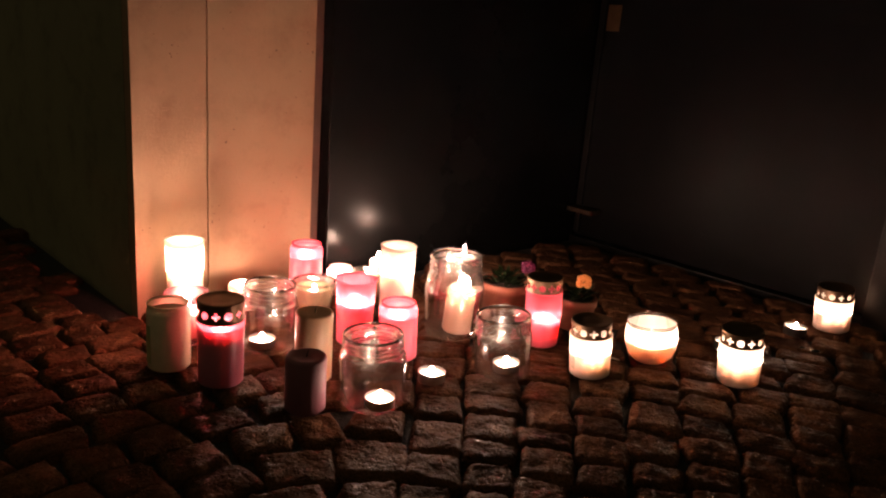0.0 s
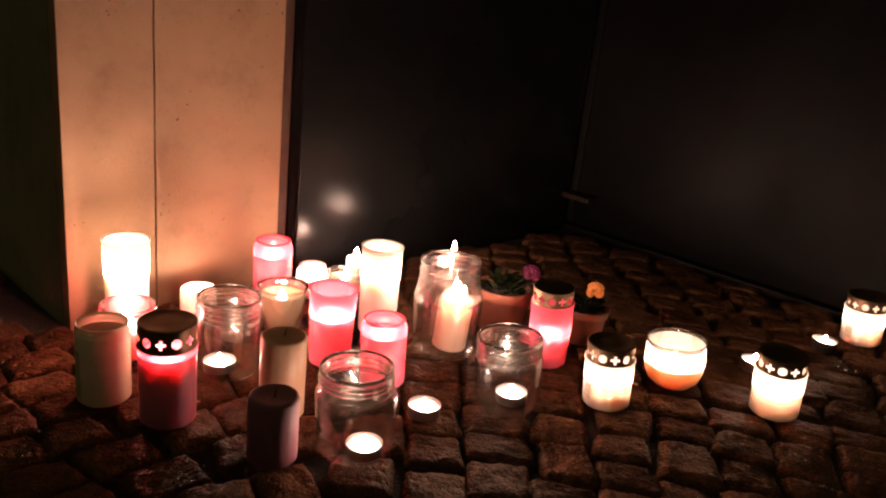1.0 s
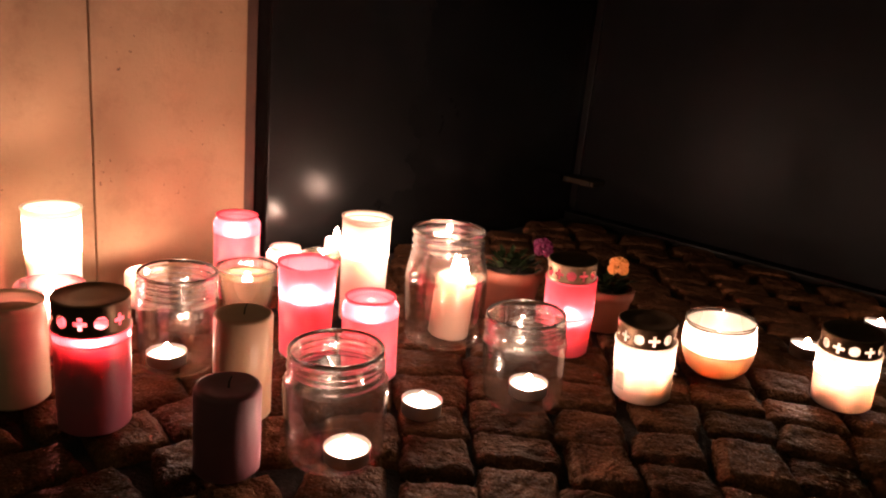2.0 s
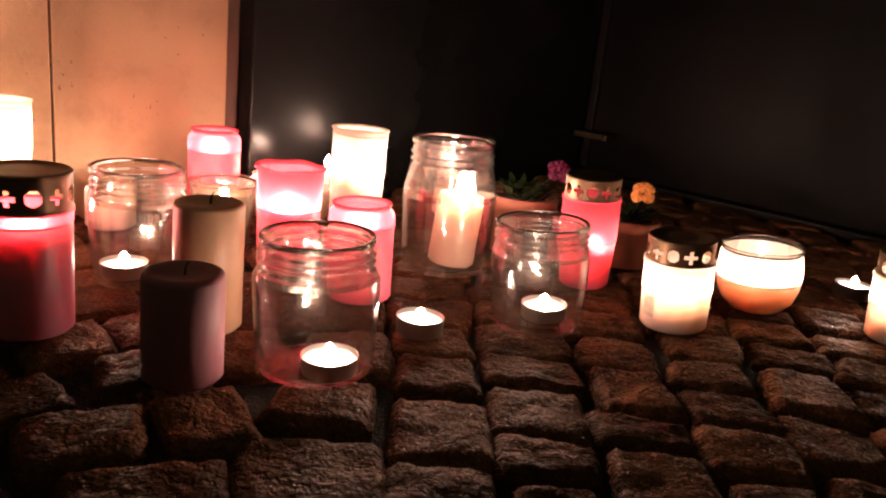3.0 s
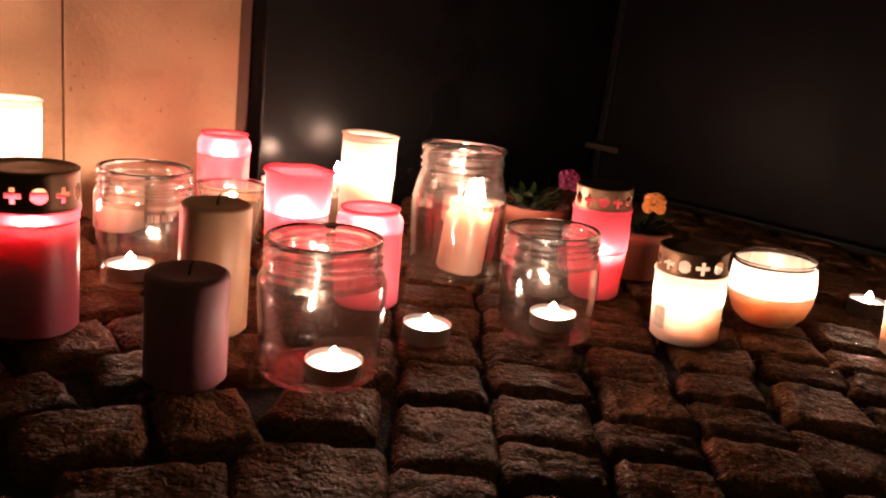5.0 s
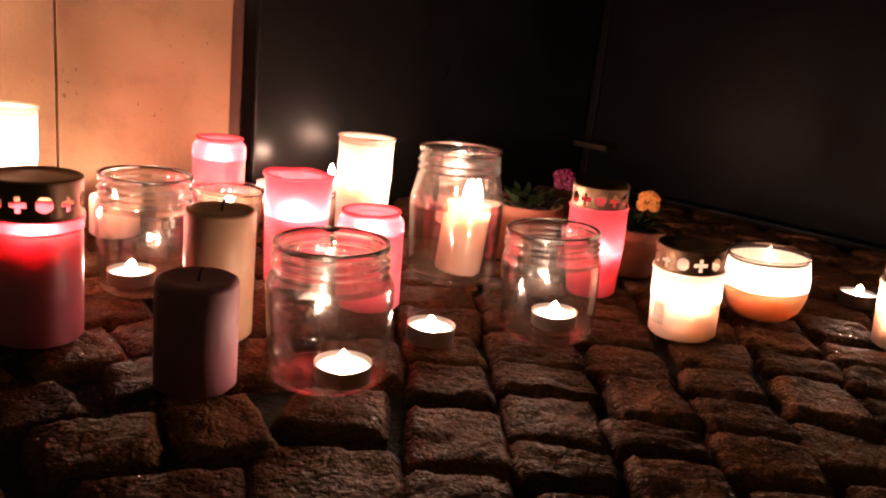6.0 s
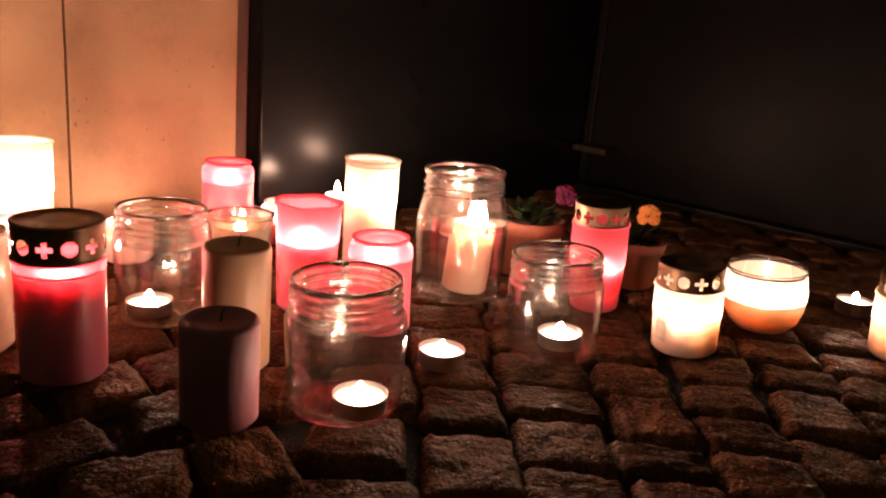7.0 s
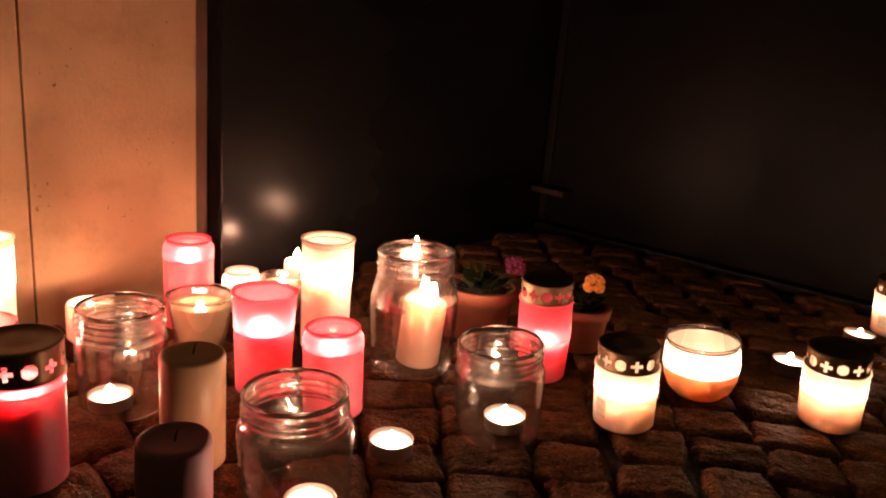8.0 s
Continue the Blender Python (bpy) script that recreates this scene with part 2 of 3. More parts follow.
def lathe(profile, segs=48, closed=True, wobble=0.0, seed=0.0):
    """Turns (radius, height) points round z; radius 0 closes to a pole."""
    bm = bmesh.new()
    rings = []
    for r, z in profile:
        if r < 1e-6:
            rings.append([bm.verts.new((0, 0, z))])
            continue
        ring = []
        for i in range(segs):
            a = 2 * math.pi * i / segs
            k = 1 + (wobble * noise.noise((3 * math.cos(a) + seed, 3 * math.sin(a), z * 30)) if wobble else 0)
            dz = wobble * 0.06 * noise.noise((2 * math.cos(a), 2 * math.sin(a) + seed, 9)) if wobble else 0
            ring.append(bm.verts.new((r * k * math.cos(a), r * k * math.sin(a), z + dz)))
        rings.append(ring)
    pairs = list(zip(rings, rings[1:]))
    if closed and len(rings[0]) > 1 and len(rings[-1]) > 1:
        pairs.append((rings[-1], rings[0]))
    for p, q in pairs:
        for i in range(segs):
            j = (i + 1) % segs
            if len(p) == 1 and len(q) == 1:
                continue
            if len(p) == 1:
                bm.faces.new((p[0], q[j], q[i]))
            elif len(q) == 1:
                bm.faces.new((p[i], p[j], q[0]))
            else:
                bm.faces.new((p[i], p[j], q[j], q[i]))
    bmesh.ops.recalc_face_normals(bm, faces=bm.faces)
    return bm


def box_bm(x0, y0, z0, x1, y1, z1, bevel=0.0):
    bm = bmesh.new()
    bmesh.ops.create_cube(bm, size=1)
    bmesh.ops.scale(bm, vec=(x1 - x0, y1 - y0, z1 - z0), verts=bm.verts)
    bmesh.ops.translate(bm, vec=((x0 + x1) / 2, (y0 + y1) / 2, (z0 + z1) / 2), verts=bm.verts)
    if bevel:
        bmesh.ops.bevel(bm, geom=bm.edges[:], offset=bevel, segments=2, affect="EDGES", profile=0.7)
    return bm


def flame_bm(h=0.02, r=0.0035, lean=0.0):
    bm = lathe([(0, 0), (r * 0.7, h * 0.1), (r, h * 0.3), (r * 0.75, h * 0.55), (r * 0.35, h * 0.8), (0, h)], 8)
    for v in bm.verts:
        v.co.x += lean * v.co.z * v.co.z / h
    return bm


def wick_bm(h=0.01, bend=0.002):
    bm = lathe([(0, -0.004), (0.0009, -0.004), (0.0008, h * 0.6), (0.0006, h), (0, h)], 6)
    for v in bm.verts:
        if v.co.z > 0:
            v.co.x += bend * (v.co.z / h) ** 2
    return bm


def shift(bm, x, y, z):
    bmesh.ops.translate(bm, vec=(x, y, z), verts=bm.verts)
    return bm


def light_up(root, z, h=0.02, r=0.0035, lean=0.0, x=0.0, y=0.0):
    wick = part("wick", shift(wick_bm(), x, y, z), WICK, root, "burnt black cotton wick")
    part("flame", shift(flame_bm(h, r, lean), x, y, z + 0.004), FIRE, wick, "bright yellow candle flame")


def solid(r, h, edge=0.003, dish=0.0, z0=0.0):
    """A wax body with rounded rims and a top that may be dished."""
    return [(0, z0), (r - edge, z0), (r, z0 + edge), (r, h - edge), (r - edge * 0.3, h - edge * 0.3), (r - edge, h),
            (r * 0.6, h - dish * 0.7), (0, h - dish)]


def well(r, h, depth, z0=0.0, edge=0.002, width=0.78):
    """A burning wax body: a rim round a melted pool that lies deeper."""
    w = r * width
    return [(0, z0), (r - edge, z0), (r, z0 + edge), (r, (h + z0) * 0.5), (r, h - edge * 1.5), (r - edge * 0.4, h - edge * 0.4), (r - edge * 1.4, h), (w, h - depth * 0.25),
            (w * 0.93, h - depth * 0.7), (w * 0.75, h - depth * 0.95), (w * 0.4, h - depth), (0, h - depth)]


# ---- kinds of things ----
def tealight(x, y, z=0.0, label="", rx=0.0, ry=0.0, lit=True, h=0.015, r=0.019, group="tealights", flame_h=0.008, flame_r=0.0058):
    root = thing("tealight", pose(x, y, z, rx, ry, 20), label or "small white tealight burning in an aluminium cup", "tealight", group)
    part("cup", lathe([(0, 0), (r * 0.96, 0), (r, 0.001), (r, h - 0.0006), (r + 0.0006, h), (r - 0.0004, h), (r - 0.0005, 0.001), (0, 0.001)], 40),
         ALU, root, "thin aluminium cup")
    part("wax", lathe(solid(r - 0.0008, h - 0.003, 0.0006, 0.0005, 0.0012), 32), WHITE_WAX, root, "melted white wax")
    if lit:
        light_up(root, h - 0.003, flame_h, flame_r)
    return root


def pillar(name, x, y, r, h, mat, label, rx=0.0, ry=0.0, z=0.0, dish=0.003, flame_h=0.02, flame_r=0.004, lit=False, edge=0.004, wob=0.007):
    root = thing(name, pose(x, y, z, rx, ry, 35), label, "candle")
    part("wax", lathe(well(r, h, dish, 0.0, 0.003) if lit else solid(r, h, edge, dish), 56, wobble=wob, seed=x * 40), mat, root)
    if lit:
        light_up(root, h - dish, flame_h, flame_r)
    else:
        part("wick", shift(wick_bm(0.009, 0.003), 0, 0, h - dish), WICK, root, "burnt black cotton wick")
    return root


def lid_bm(r, h, cells=216, rows=26):
    """A pressed metal lid: domed top and a side band with crosses and round holes cut through it."""
    bm = bmesh.new()
    grid = []
    for j in range(rows + 1):
        z = h * j / rows
        k = r * (1.03 if j == 0 else 1.0)
        grid.append([bm.verts.new((k * math.cos(2 * math.pi * i / cells), k * math.sin(2 * math.pi * i / cells), z)) for i in range(cells)])
    holes = 12
    g = min(h, 0.0185)
    for j in range(rows):
        for i in range(cells):
            a = (i + 0.5) / cells * holes
            which, s = int(a), (a - int(a) - 0.5) * 2 * math.pi * r / holes
            t = (j + 0.5) / rows * h - h * 0.47
            if which % 2:
                cut = s * s + t * t < (g * 0.30) ** 2
            else:
                cut = (abs(s) < g * 0.105 and abs(t) < g * 0.31) or (abs(t) < g * 0.105 and abs(s) < g * 0.31)
            if not cut:
                bm.faces.new((grid[j][i], grid[j][(i + 1) % cells], grid[j + 1][(i + 1) % cells], grid[j + 1][i]))
    last = grid[-1]
    for k, z in ((1.02, h + 0.0006), (1.0, h + 0.002), (0.93, h + 0.0025), (0.9, h + 0.0012), (0.4, h + 0.002)):
        ring = [bm.verts.new((r * k * math.cos(2 * math.pi * i / cells), r * k * math.sin(2 * math.pi * i / cells), z)) for i in range(cells)]
        for i in range(cells):
            bm.faces.new((last[i], last[(i + 1) % cells], ring[(i + 1) % cells], ring[i]))
        last = ring
    bm.faces.new(last)
    bmesh.ops.recalc_face_normals(bm, faces=bm.faces)
    return bm


def grave_light(x, y, r, h, cup_mat, wax_mat, level, label, ry=0.0, rx=0.0, turn=0.0, lid_h=0.021, flame_h=0.015, flame_r=0.0030, sticker=False, taper=0.03, pool=0.014, lid_k=0.955, melt=0.88):
    """A plastic cup of wax under a pierced metal lid."""
    root = thing("grave_candle", pose(x, y, 0, rx, ry, turn), label, "candle", "lidded grave candles")
    top = h - lid_h
    part("cup", lathe([(r - 0.0008, level - 0.0016), (r, level - 0.0008), (r, top - 0.004), (r * 1.025, top - 0.003), (r * 1.03, top - 0.0012), (r * 1.02, top),
                       (r * 0.97, top), (r * 0.965, top - 0.002)], 64, False),
         cup_mat, root, "translucent plastic cup")
    body = lathe(well(r - 0.0004, level, pool, width=melt), 56)
    for v in body.verts:
        k = 1 - taper * (1 - v.co.z / level)
        v.co.x, v.co.y = v.co.x * k, v.co.y * k
    part("wax", body, wax_mat, root, "half-melted wax filling")
    cap = part("lid", lid_bm(r * lid_k, lid_h - 0.002), LID, root, "dark metal lid pierced with crosses and holes")
    cap.location.z = top
    mod = cap.modifiers.new("thickness", "SOLIDIFY")
    mod.thickness = 0.0005
    light_up(root, level - min(pool, 0.012), flame_h, flame_r)
    if sticker:
        part("sticker", curved_patch(r * 0.995 + 0.0004, 180, 204, level * 0.35, level * 0.9), SEAL, root, "small printed paper sticker")
    return root


def curved_patch(r, a0, a1, z0, z1, steps=10):
    bm = bmesh.new()
    rows = []
    for z in (z0, z1):
        rows.append([bm.verts.new((r * math.cos(radians(a0 + (a1 - a0) * i / steps)), r * math.sin(radians(a0 + (a1 - a0) * i / steps)), z)) for i in range(steps + 1)])
    for i in range(steps):
        bm.faces.new((rows[0][i], rows[0][i + 1], rows[1][i + 1], rows[1][i]))
    return bm


def jar(name, x, y, r, h, neck, label, rx=0.0, ry=0.0, mat=None, shoulder=0.72, wall=0.0015, turn=0.0, slope=0.006, taper=0.06, category="glass jar"):
    """A preserving jar: thick base, body, shoulder, screw-thread neck and rolled rim."""
    root = thing(name, pose(x, y, 0, rx, ry, turn), label, category, "glass jars")
    s = h * shoulder
    outer = [(0, 0.003), (r * 0.6, 0.002), (r * 0.84, 0.0), (r * 0.95, 0.002), (r, 0.009), (r, s * 0.5), (r, s - 0.006), (r * 0.985, s - 0.001), (r * 0.5 + neck * 0.5, s + slope * 0.5)]
    n = neck
    z = s + slope
    outer += [(n + 0.0008, z), (n - 0.0006, z + 0.002)]
    pitch = (h - z - 0.006) / 3
    for k in range(2):
        b = z + 0.003 + k * pitch
        outer += [(n - 0.0008, b), (n + 0.0011, b + pitch * 0.3), (n + 0.0016, b + pitch * 0.45), (n - 0.0008, b + pitch * 0.8)]
    outer += [(n - 0.0004, h - 0.006), (n + 0.0008, h - 0.0045), (n + 0.0008, h - 0.0012), (n, h)]
    inner = [(n - wall, h), (n - wall - 0.0006, h - 0.002), (n - wall - 0.0008, h - 0.0045), (n - wall - 0.0008, z), (r * 0.5 + neck * 0.5 - wall, s + slope * 0.5 - 0.001), (r - wall, s - 0.007),
             (r - wall, 0.012), (r - wall, 0.0085), (r * 0.9 - wall, 0.0065), (r * 0.6, 0.0055), (0, 0.006)]
    whole = lathe(outer + inner, 72, False)
    for v in whole.verts:
        k = 1 - taper * max(0.0, 1 - v.co.z / s)
        v.co.x, v.co.y = v.co.x * k, v.co.y * k
    tinted = mat is not None
    for piece, low, high, glass in (("rim", h - 0.0045, 9, mat or GLASS), ("neck", s, h - 0.0045, PINK_WALL if tinted else JAR_NECK),
                                    ("body", 0.0085, s, PINK_WALL if tinted else JAR_WALL), ("base", -9, 0.0085, mat or JAR_BASE)):
        bm = whole.copy()
        gone = [f for f in bm.faces if not low < f.calc_center_median().z <= high]
        bmesh.ops.delete(bm, geom=gone, context="FACES")
        bmesh.ops.delete(bm, geom=[v for v in bm.verts if not v.link_faces], context="VERTS")
        ob = part(piece, bm, glass, root)
        ob.visible_shadow = tinted
    whole.free()
    return root


def shouldered(name, x, y, r, h, cup_mat, wax_mat, level, label, ry=0.0, rx=0.0, flame_h=0.010, flame_r=0.0026, lit=True, mouth=0.86):
    """A votive cup with rounded shoulders and a short collar."""
    root = thing(name, pose(x, y, 0, rx, ry, 0), label, "candle", "votive candles")
    m = r * mouth
    foot = [(r - 0.0008, level - 0.0016), (r, level - 0.0008)] if lit else [(0, 0), (r - 0.004, 0), (r, 0.004)]
    part("cup", lathe(foot + [(r, h - 0.012), (r * 0.985, h - 0.0095), (r * 0.94, h - 0.007), (m, h - 0.005), (m, h - 0.002), (m + 0.0012, h - 0.001), (m + 0.001, h),
                       (m - 0.0008, h), (m - 0.001, h - 0.003)], 56, False),
         cup_mat, root, "translucent cup with a collar")
    part("wax", lathe(well(r - 0.0004, level, 0.007) if lit else solid(r - 0.002, level, 0.002, 0.002, 0.002), 48), wax_mat, root, "melted wax filling")
    if lit:
        light_up(root, level - 0.007, flame_h, flame_r)
    return root


def tumbler(name, x, y, r0, r1, h, cup_mat, wax_mat, level, label, ry=0.0, flame_h=0.016, flame_r=0.004, wall=0.0018, glass=False, lit=True, rim=True, clear_rim=0.0, wavy=0.0, rim_mat=None):
    """An open tapered glass or cup with wax inside."""
    root = thing(name, pose(x, y, 0, 0, ry, 0), label, "candle", "votive candles")
    lip = 0.0012 if rim else 0.0
    full = h
    if clear_rim:
        h = full - clear_rim
        part("rim", lathe([(r1, h + 0.0002), (r1, full - 0.003), (r1 + lip, full - 0.002), (r1 + lip, full - 0.0005), (r1 - 0.0006, full), (r1 - wall, full - 0.001), (r1 - wall, h + 0.0002)], 64), rim_mat or cup_mat, root, "glass rim with a rolled lip").visible_shadow = rim_mat is None
        lip = 0.0
    k = (level - 0.004) / h
    rw = r0 + (r1 - r0) * k - (wall + 0.0006 if glass else 0.0004)
    outside = ([(0, 0), (r0 - 0.003, 0), (r0, 0.003)] if glass else [(rw - 0.0006, level - 0.0008), (rw + 0.0004, level)]) + [(r1 - 0.0004, h - 0.004), (r1 + lip, h - 0.0025), (r1 + lip, h - 0.0006), (r1 - 0.0005, h), (r1 - wall, h - 0.001), (r1 - wall, h - 0.004)]
    inside = [(r0 - wall, 0.006), (r0 - 0.006, 0.003), (0, 0.003)] if glass else []
    cup = lathe(outside + inside, 64, False)
    for v in cup.verts:
        f, a = max(0.0, v.co.z / h - 0.8) * 5 * wavy, math.atan2(v.co.y, v.co.x)
        k = 1 + f * (0.05 + 0.035 * math.sin(7 * a))
        v.co = Vector((v.co.x * k, v.co.y * k, v.co.z + f * 0.0016 * math.sin(5 * a + 1)))
    g = part("cup", cup, cup_mat, root, "open cup with a rolled rim")
    if glass:
        g.visible_shadow = False
    low = 0.0042 if glass else 0.0
    rl = r0 - (wall + 0.0006 if glass else 0.0004)
    part("wax", lathe([(0, low), (rl - 0.004, low), (rl, low + 0.003), (rw, level - 0.001), (rw - 0.001, level), (rw * 0.8, level - 0.002), (rw * 0.7, level - 0.006), (rw * 0.4, level - 0.007), (0, level - 0.007)], 56),
         wax_mat, root, "melted wax filling")
    if lit:
        light_up(root, level - 0.007, flame_h, flame_r)
    return root


def leaf_bm(bm, place, direction, length, width, tilt):
    """A small curved leaf of a few faces."""
    side = Vector((-direction.y, direction.x, 0)).normalized()
    rows = []
    for k in range(5):
        f = k / 4
        w = width * math.sin(math.pi * min(1.0, 0.12 + f * 0.88)) * 0.5
        c = place + direction * (length * f) + Vector((0, 0, tilt * length * (f - f * f * 1.1)))
        rows.append((bm.verts.new(c - side * w + Vector((0, 0, w * 0.4))), bm.verts.new(c), bm.verts.new(c + side * w + Vector((0, 0, w * 0.4)))))
    for p, q in zip(rows, rows[1:]):
        bm.faces.new((p[0], p[1], q[1], q[0]))
        bm.faces.new((p[1], p[2], q[2], q[1]))


def petal_bm(centre, out, up, length, width):
    """A rounded, rippled petal that grows from centre towards out."""
    bm = bmesh.new()
    side = out.cross(up).normalized()
    mid = centre + out * (length * 0.5) + up * 0.0015
    rings = [[bm.verts.new(mid)]]
    for k in (0.4, 0.75, 1.0):
        ring = []
        for i in range(18):
            a = 2 * math.pi * i / 18
            ripple = 0.0016 * math.sin(5 * a + length * 900) * k * k
            ring.append(bm.verts.new(mid + out * (length * 0.5 * k * math.cos(a)) + side * (width * k * math.sin(a)) + up * (ripple - 0.0012 * k * k)))
        rings.append(ring)
    for i in range(18):
        bm.faces.new((rings[0][0], rings[1][i], rings[1][(i + 1) % 18]))
        for p, q in zip(rings[1:], rings[2:]):
            bm.faces.new((p[i], q[i], q[(i + 1) % 18], p[(i + 1) % 18]))
    return bm


def flower_pot(x, y, r, h, top, label, petal_mat, bloom, seed, ry=0.0, size=0.0155):
    rnd = random.Random(seed)
    root = thing("flower_pot", pose(x, y, 0, 0, ry, 0), label, "potted plant", "potted pansies")
    part("pot", lathe([(0, 0), (r - 0.002, 0), (r, 0.002), (top * 0.95, h * 0.74), (top, h * 0.75), (top + 0.0015, h - 0.002), (top, h), (top - 0.003, h),
                       (top - 0.004, h * 0.75), (r - 0.004, 0.004), (0, 0.004)], 56), TERRACOTTA, root, "terracotta-coloured pot with a rim")
    part("soil", lathe([(0, h * 0.5), (top * 0.86, h * 0.5), (top - 0.005, h - 0.010), (top * 0.5, h - 0.006), (0, h - 0.005)], 32, False, 0.05), EARTH, root, "dark potting soil")
    bm = bmesh.new()
    for i in range(70):
        a = rnd.uniform(0, 2 * math.pi)
        d = Vector((math.cos(a), math.sin(a), rnd.uniform(0.1, 1.0))).normalized()
        p = Vector((math.cos(a), math.sin(a), 0)) * rnd.uniform(0, top * 0.75) + Vector((0, 0, h - 0.008 + rnd.uniform(0, 0.016)))
        leaf_bm(bm, p, d, rnd.uniform(0.010, 0.02), rnd.uniform(0.006, 0.011), rnd.uniform(-0.5, 0.3))
    foliage = part("foliage", bm, LEAF, root, "small dark green leaves")
    tagged(foliage, kind="stuff")
    c = Vector(bloom)
    stem = lathe([(0, h - 0.01), (0.0009, h - 0.01), (0.0008, c.z), (0, c.z)], 6)
    for v in stem.verts:
        f = (v.co.z - h + 0.01) / max(0.01, c.z - h + 0.01)
        v.co.x += c.x * f
        v.co.y += c.y * f
    stalk = part("flower_stem", stem, LEAF, root, "thin green stem with a pansy bloom")
    face = Vector((-0.15, -1, 0.25)).normalized()
    across = face.cross(Vector((0, 0, 1))).normalized()
    upward = across.cross(face).normalized()
    for k, a in enumerate((90, 35, 150, 215, 325)):
        out = (across * math.cos(radians(a)) + upward * math.sin(radians(a))).normalized()
        part("petal", petal_bm(c - face * (0.0006 * k), out, face, size * rnd.uniform(0.8, 0.95), size * 0.46), petal_mat, stalk)
    return root


# ---- doorway: local x runs into the recess, local y to the facade's side ----
CORNER = Matrix.Translation((-0.460, 1.160, 0)) @ Matrix.Rotation(radians(43.5), 4, "Z")
JOINT, EDGE, DOOR, SIDE = 0.123, 0.329, 1.125, -0.026


def structure(name, bm, mat, label, category):
    ob = part(name, bm, mat, None, label, False)
    ob.matrix_world = CORNER
    return tagged(ob, "", category, "", "structure")


facade = structure("wall_facade", box_bm(0.03, 0.03, -0.1, 0.4, 6.0, 3.2), FACADE, "dark olive plastered house facade beside the doorway", "wall")
reveal = structure("wall_reveal", box_bm(0.004, 0.025, -0.1, 1.3, 0.40, 3.2), STONE, "beige stone-clad side of the recessed doorway", "wall")
for x0, x1 in ((0.0, JOINT - 0.0011), (JOINT + 0.0011, EDGE)):
    part("stone_slab", box_bm(x0, 0.0, -0.02, x1, 0.0245, 3.2, 0.0016), STONE, reveal, "", False)
part("stone_slab", box_bm(0.0, 0.026, -0.02, 0.0295, 2.4, 3.2, 0.0016), FACADE, reveal, "olive corner return slab", False)
side = structure("door_frame", box_bm(EDGE + 0.019, SIDE, -0.1, DOOR + 0.1, 0.024, 3.2, 0.003), BLACK, "glossy black painted side panel of the doorway", "door frame")
# stone edge turning away from the flames, coloured dark for its shade
part("trim", box_bm(EDGE + 0.0005, 0.003, -0.02, EDGE + 0.0185, 0.0235, 3.2, 0.002), SHADED_STONE, side, "narrow stone return with its shade coloured dark brown", False)
door = structure("door_1", box_bm(DOOR, -0.742, 0.004, DOOR + 0.06, SIDE - 0.003, 3.2, 0.003), BLACK_DOOR, "closed glossy black entrance door", "door")
part("trim", box_bm(DOOR - 0.008, SIDE - 0.020, 0.012, DOOR - 0.0005, SIDE - 0.004, 3.2, 0.002), BLACK_FRAME, door, "thin black moulding", False)
right = structure("door_frame", box_bm(DOOR - 0.05, -1.35, -0.1, DOOR + 0.1, -0.745, 3.2, 0.003), BLACK_FRAME, "black painted door frame post", "door frame")
threshold = structure("threshold", box_bm(DOOR - 0.02, -0.742, -0.05, DOOR + 0.06, SIDE - 0.003, 0.002, 0.002), BLACK_FRAME, "low dark metal door threshold", "threshold")
lintel = structure("lintel", box_bm(0.4, -1.35, 3.21, 1.3, 0.4, 3.5), FACADE, "dark plastered lintel over the doorway", "wall")

plate = part("hinge_plate", box_bm(DOOR - 0.046, -0.104, 0.070, DOOR - 0.001, -0.030, 0.081, 0.002), BRACKET, door, "dull brass hinge plate", False)
for y in (-0.094, -0.040):
    screw = part("screw", lathe([(0, 0), (0.0028, 0), (0.0028, 0.0012), (0.0018, 0.002), (0, 0.002)], 12), STEEL, plate)
    screw.matrix_local = pose(DOOR - 0.0462, y, 0.0755, 0, -90, 0)
part("keyhole_plate", box_bm(DOOR - 0.004, -0.086, 0.51, DOOR - 0.0005, -0.050, 0.57, 0.0015), BRASS, door, "small worn brass keyhole plate", False)

# ---- candles, jars and pots ----
tumbler("glass_candle", -0.374, 1.134, 0.0262, 0.0285, 0.136, WHITE_SHELL, WHITE_WAX, 0.088, "tall white glass candle burning bright beside the stone wall", 0.0, 0.036, 0.0062, clear_rim=0.006)
tumbler("glass_candle", -0.047, 1.217, 0.0275, 0.0290, 0.130, TALL_SHELL, WHITE_WAX, 0.082, "tall white glass candle with clear rim burning bright", 0.0, 0.022, 0.0032, clear_rim=0.006)
beige = shouldered("beige_candle", -0.344, 0.972, 0.0285, 0.094, BEIGE_SHELL, CREAM_WAX, 0.083, "unlit beige plastic cup candle with a greenish label", 0.0, 0.0, lit=False, mouth=0.93)
grave_light(-0.264, 0.940, 0.0305, 0.116, RED_SHELL, RED_WAX, 0.081, "dark red grave candle with a pierced metal lid", 0.0, turn=19.0, flame_h=0.012, flame_r=0.0021, lid_k=1.0, lid_h=0.026, pool=0.012, melt=0.74)
part("label", curved_patch(0.0289, 178, 235, 0.012, 0.066), LABEL, beige, "faded green printed label")
pillar("purple_candle", -0.140, 0.876, 0.0258, 0.074, PURPLE_WAX, "short unlit mauve pillar candle with a burnt wick")
pillar("cream_candle", -0.145, 0.966, 0.0256, 0.098, CREAM_WAX, "unlit cream pillar candle with a burnt wick", dish=0.002, edge=0.003, wob=0.002)
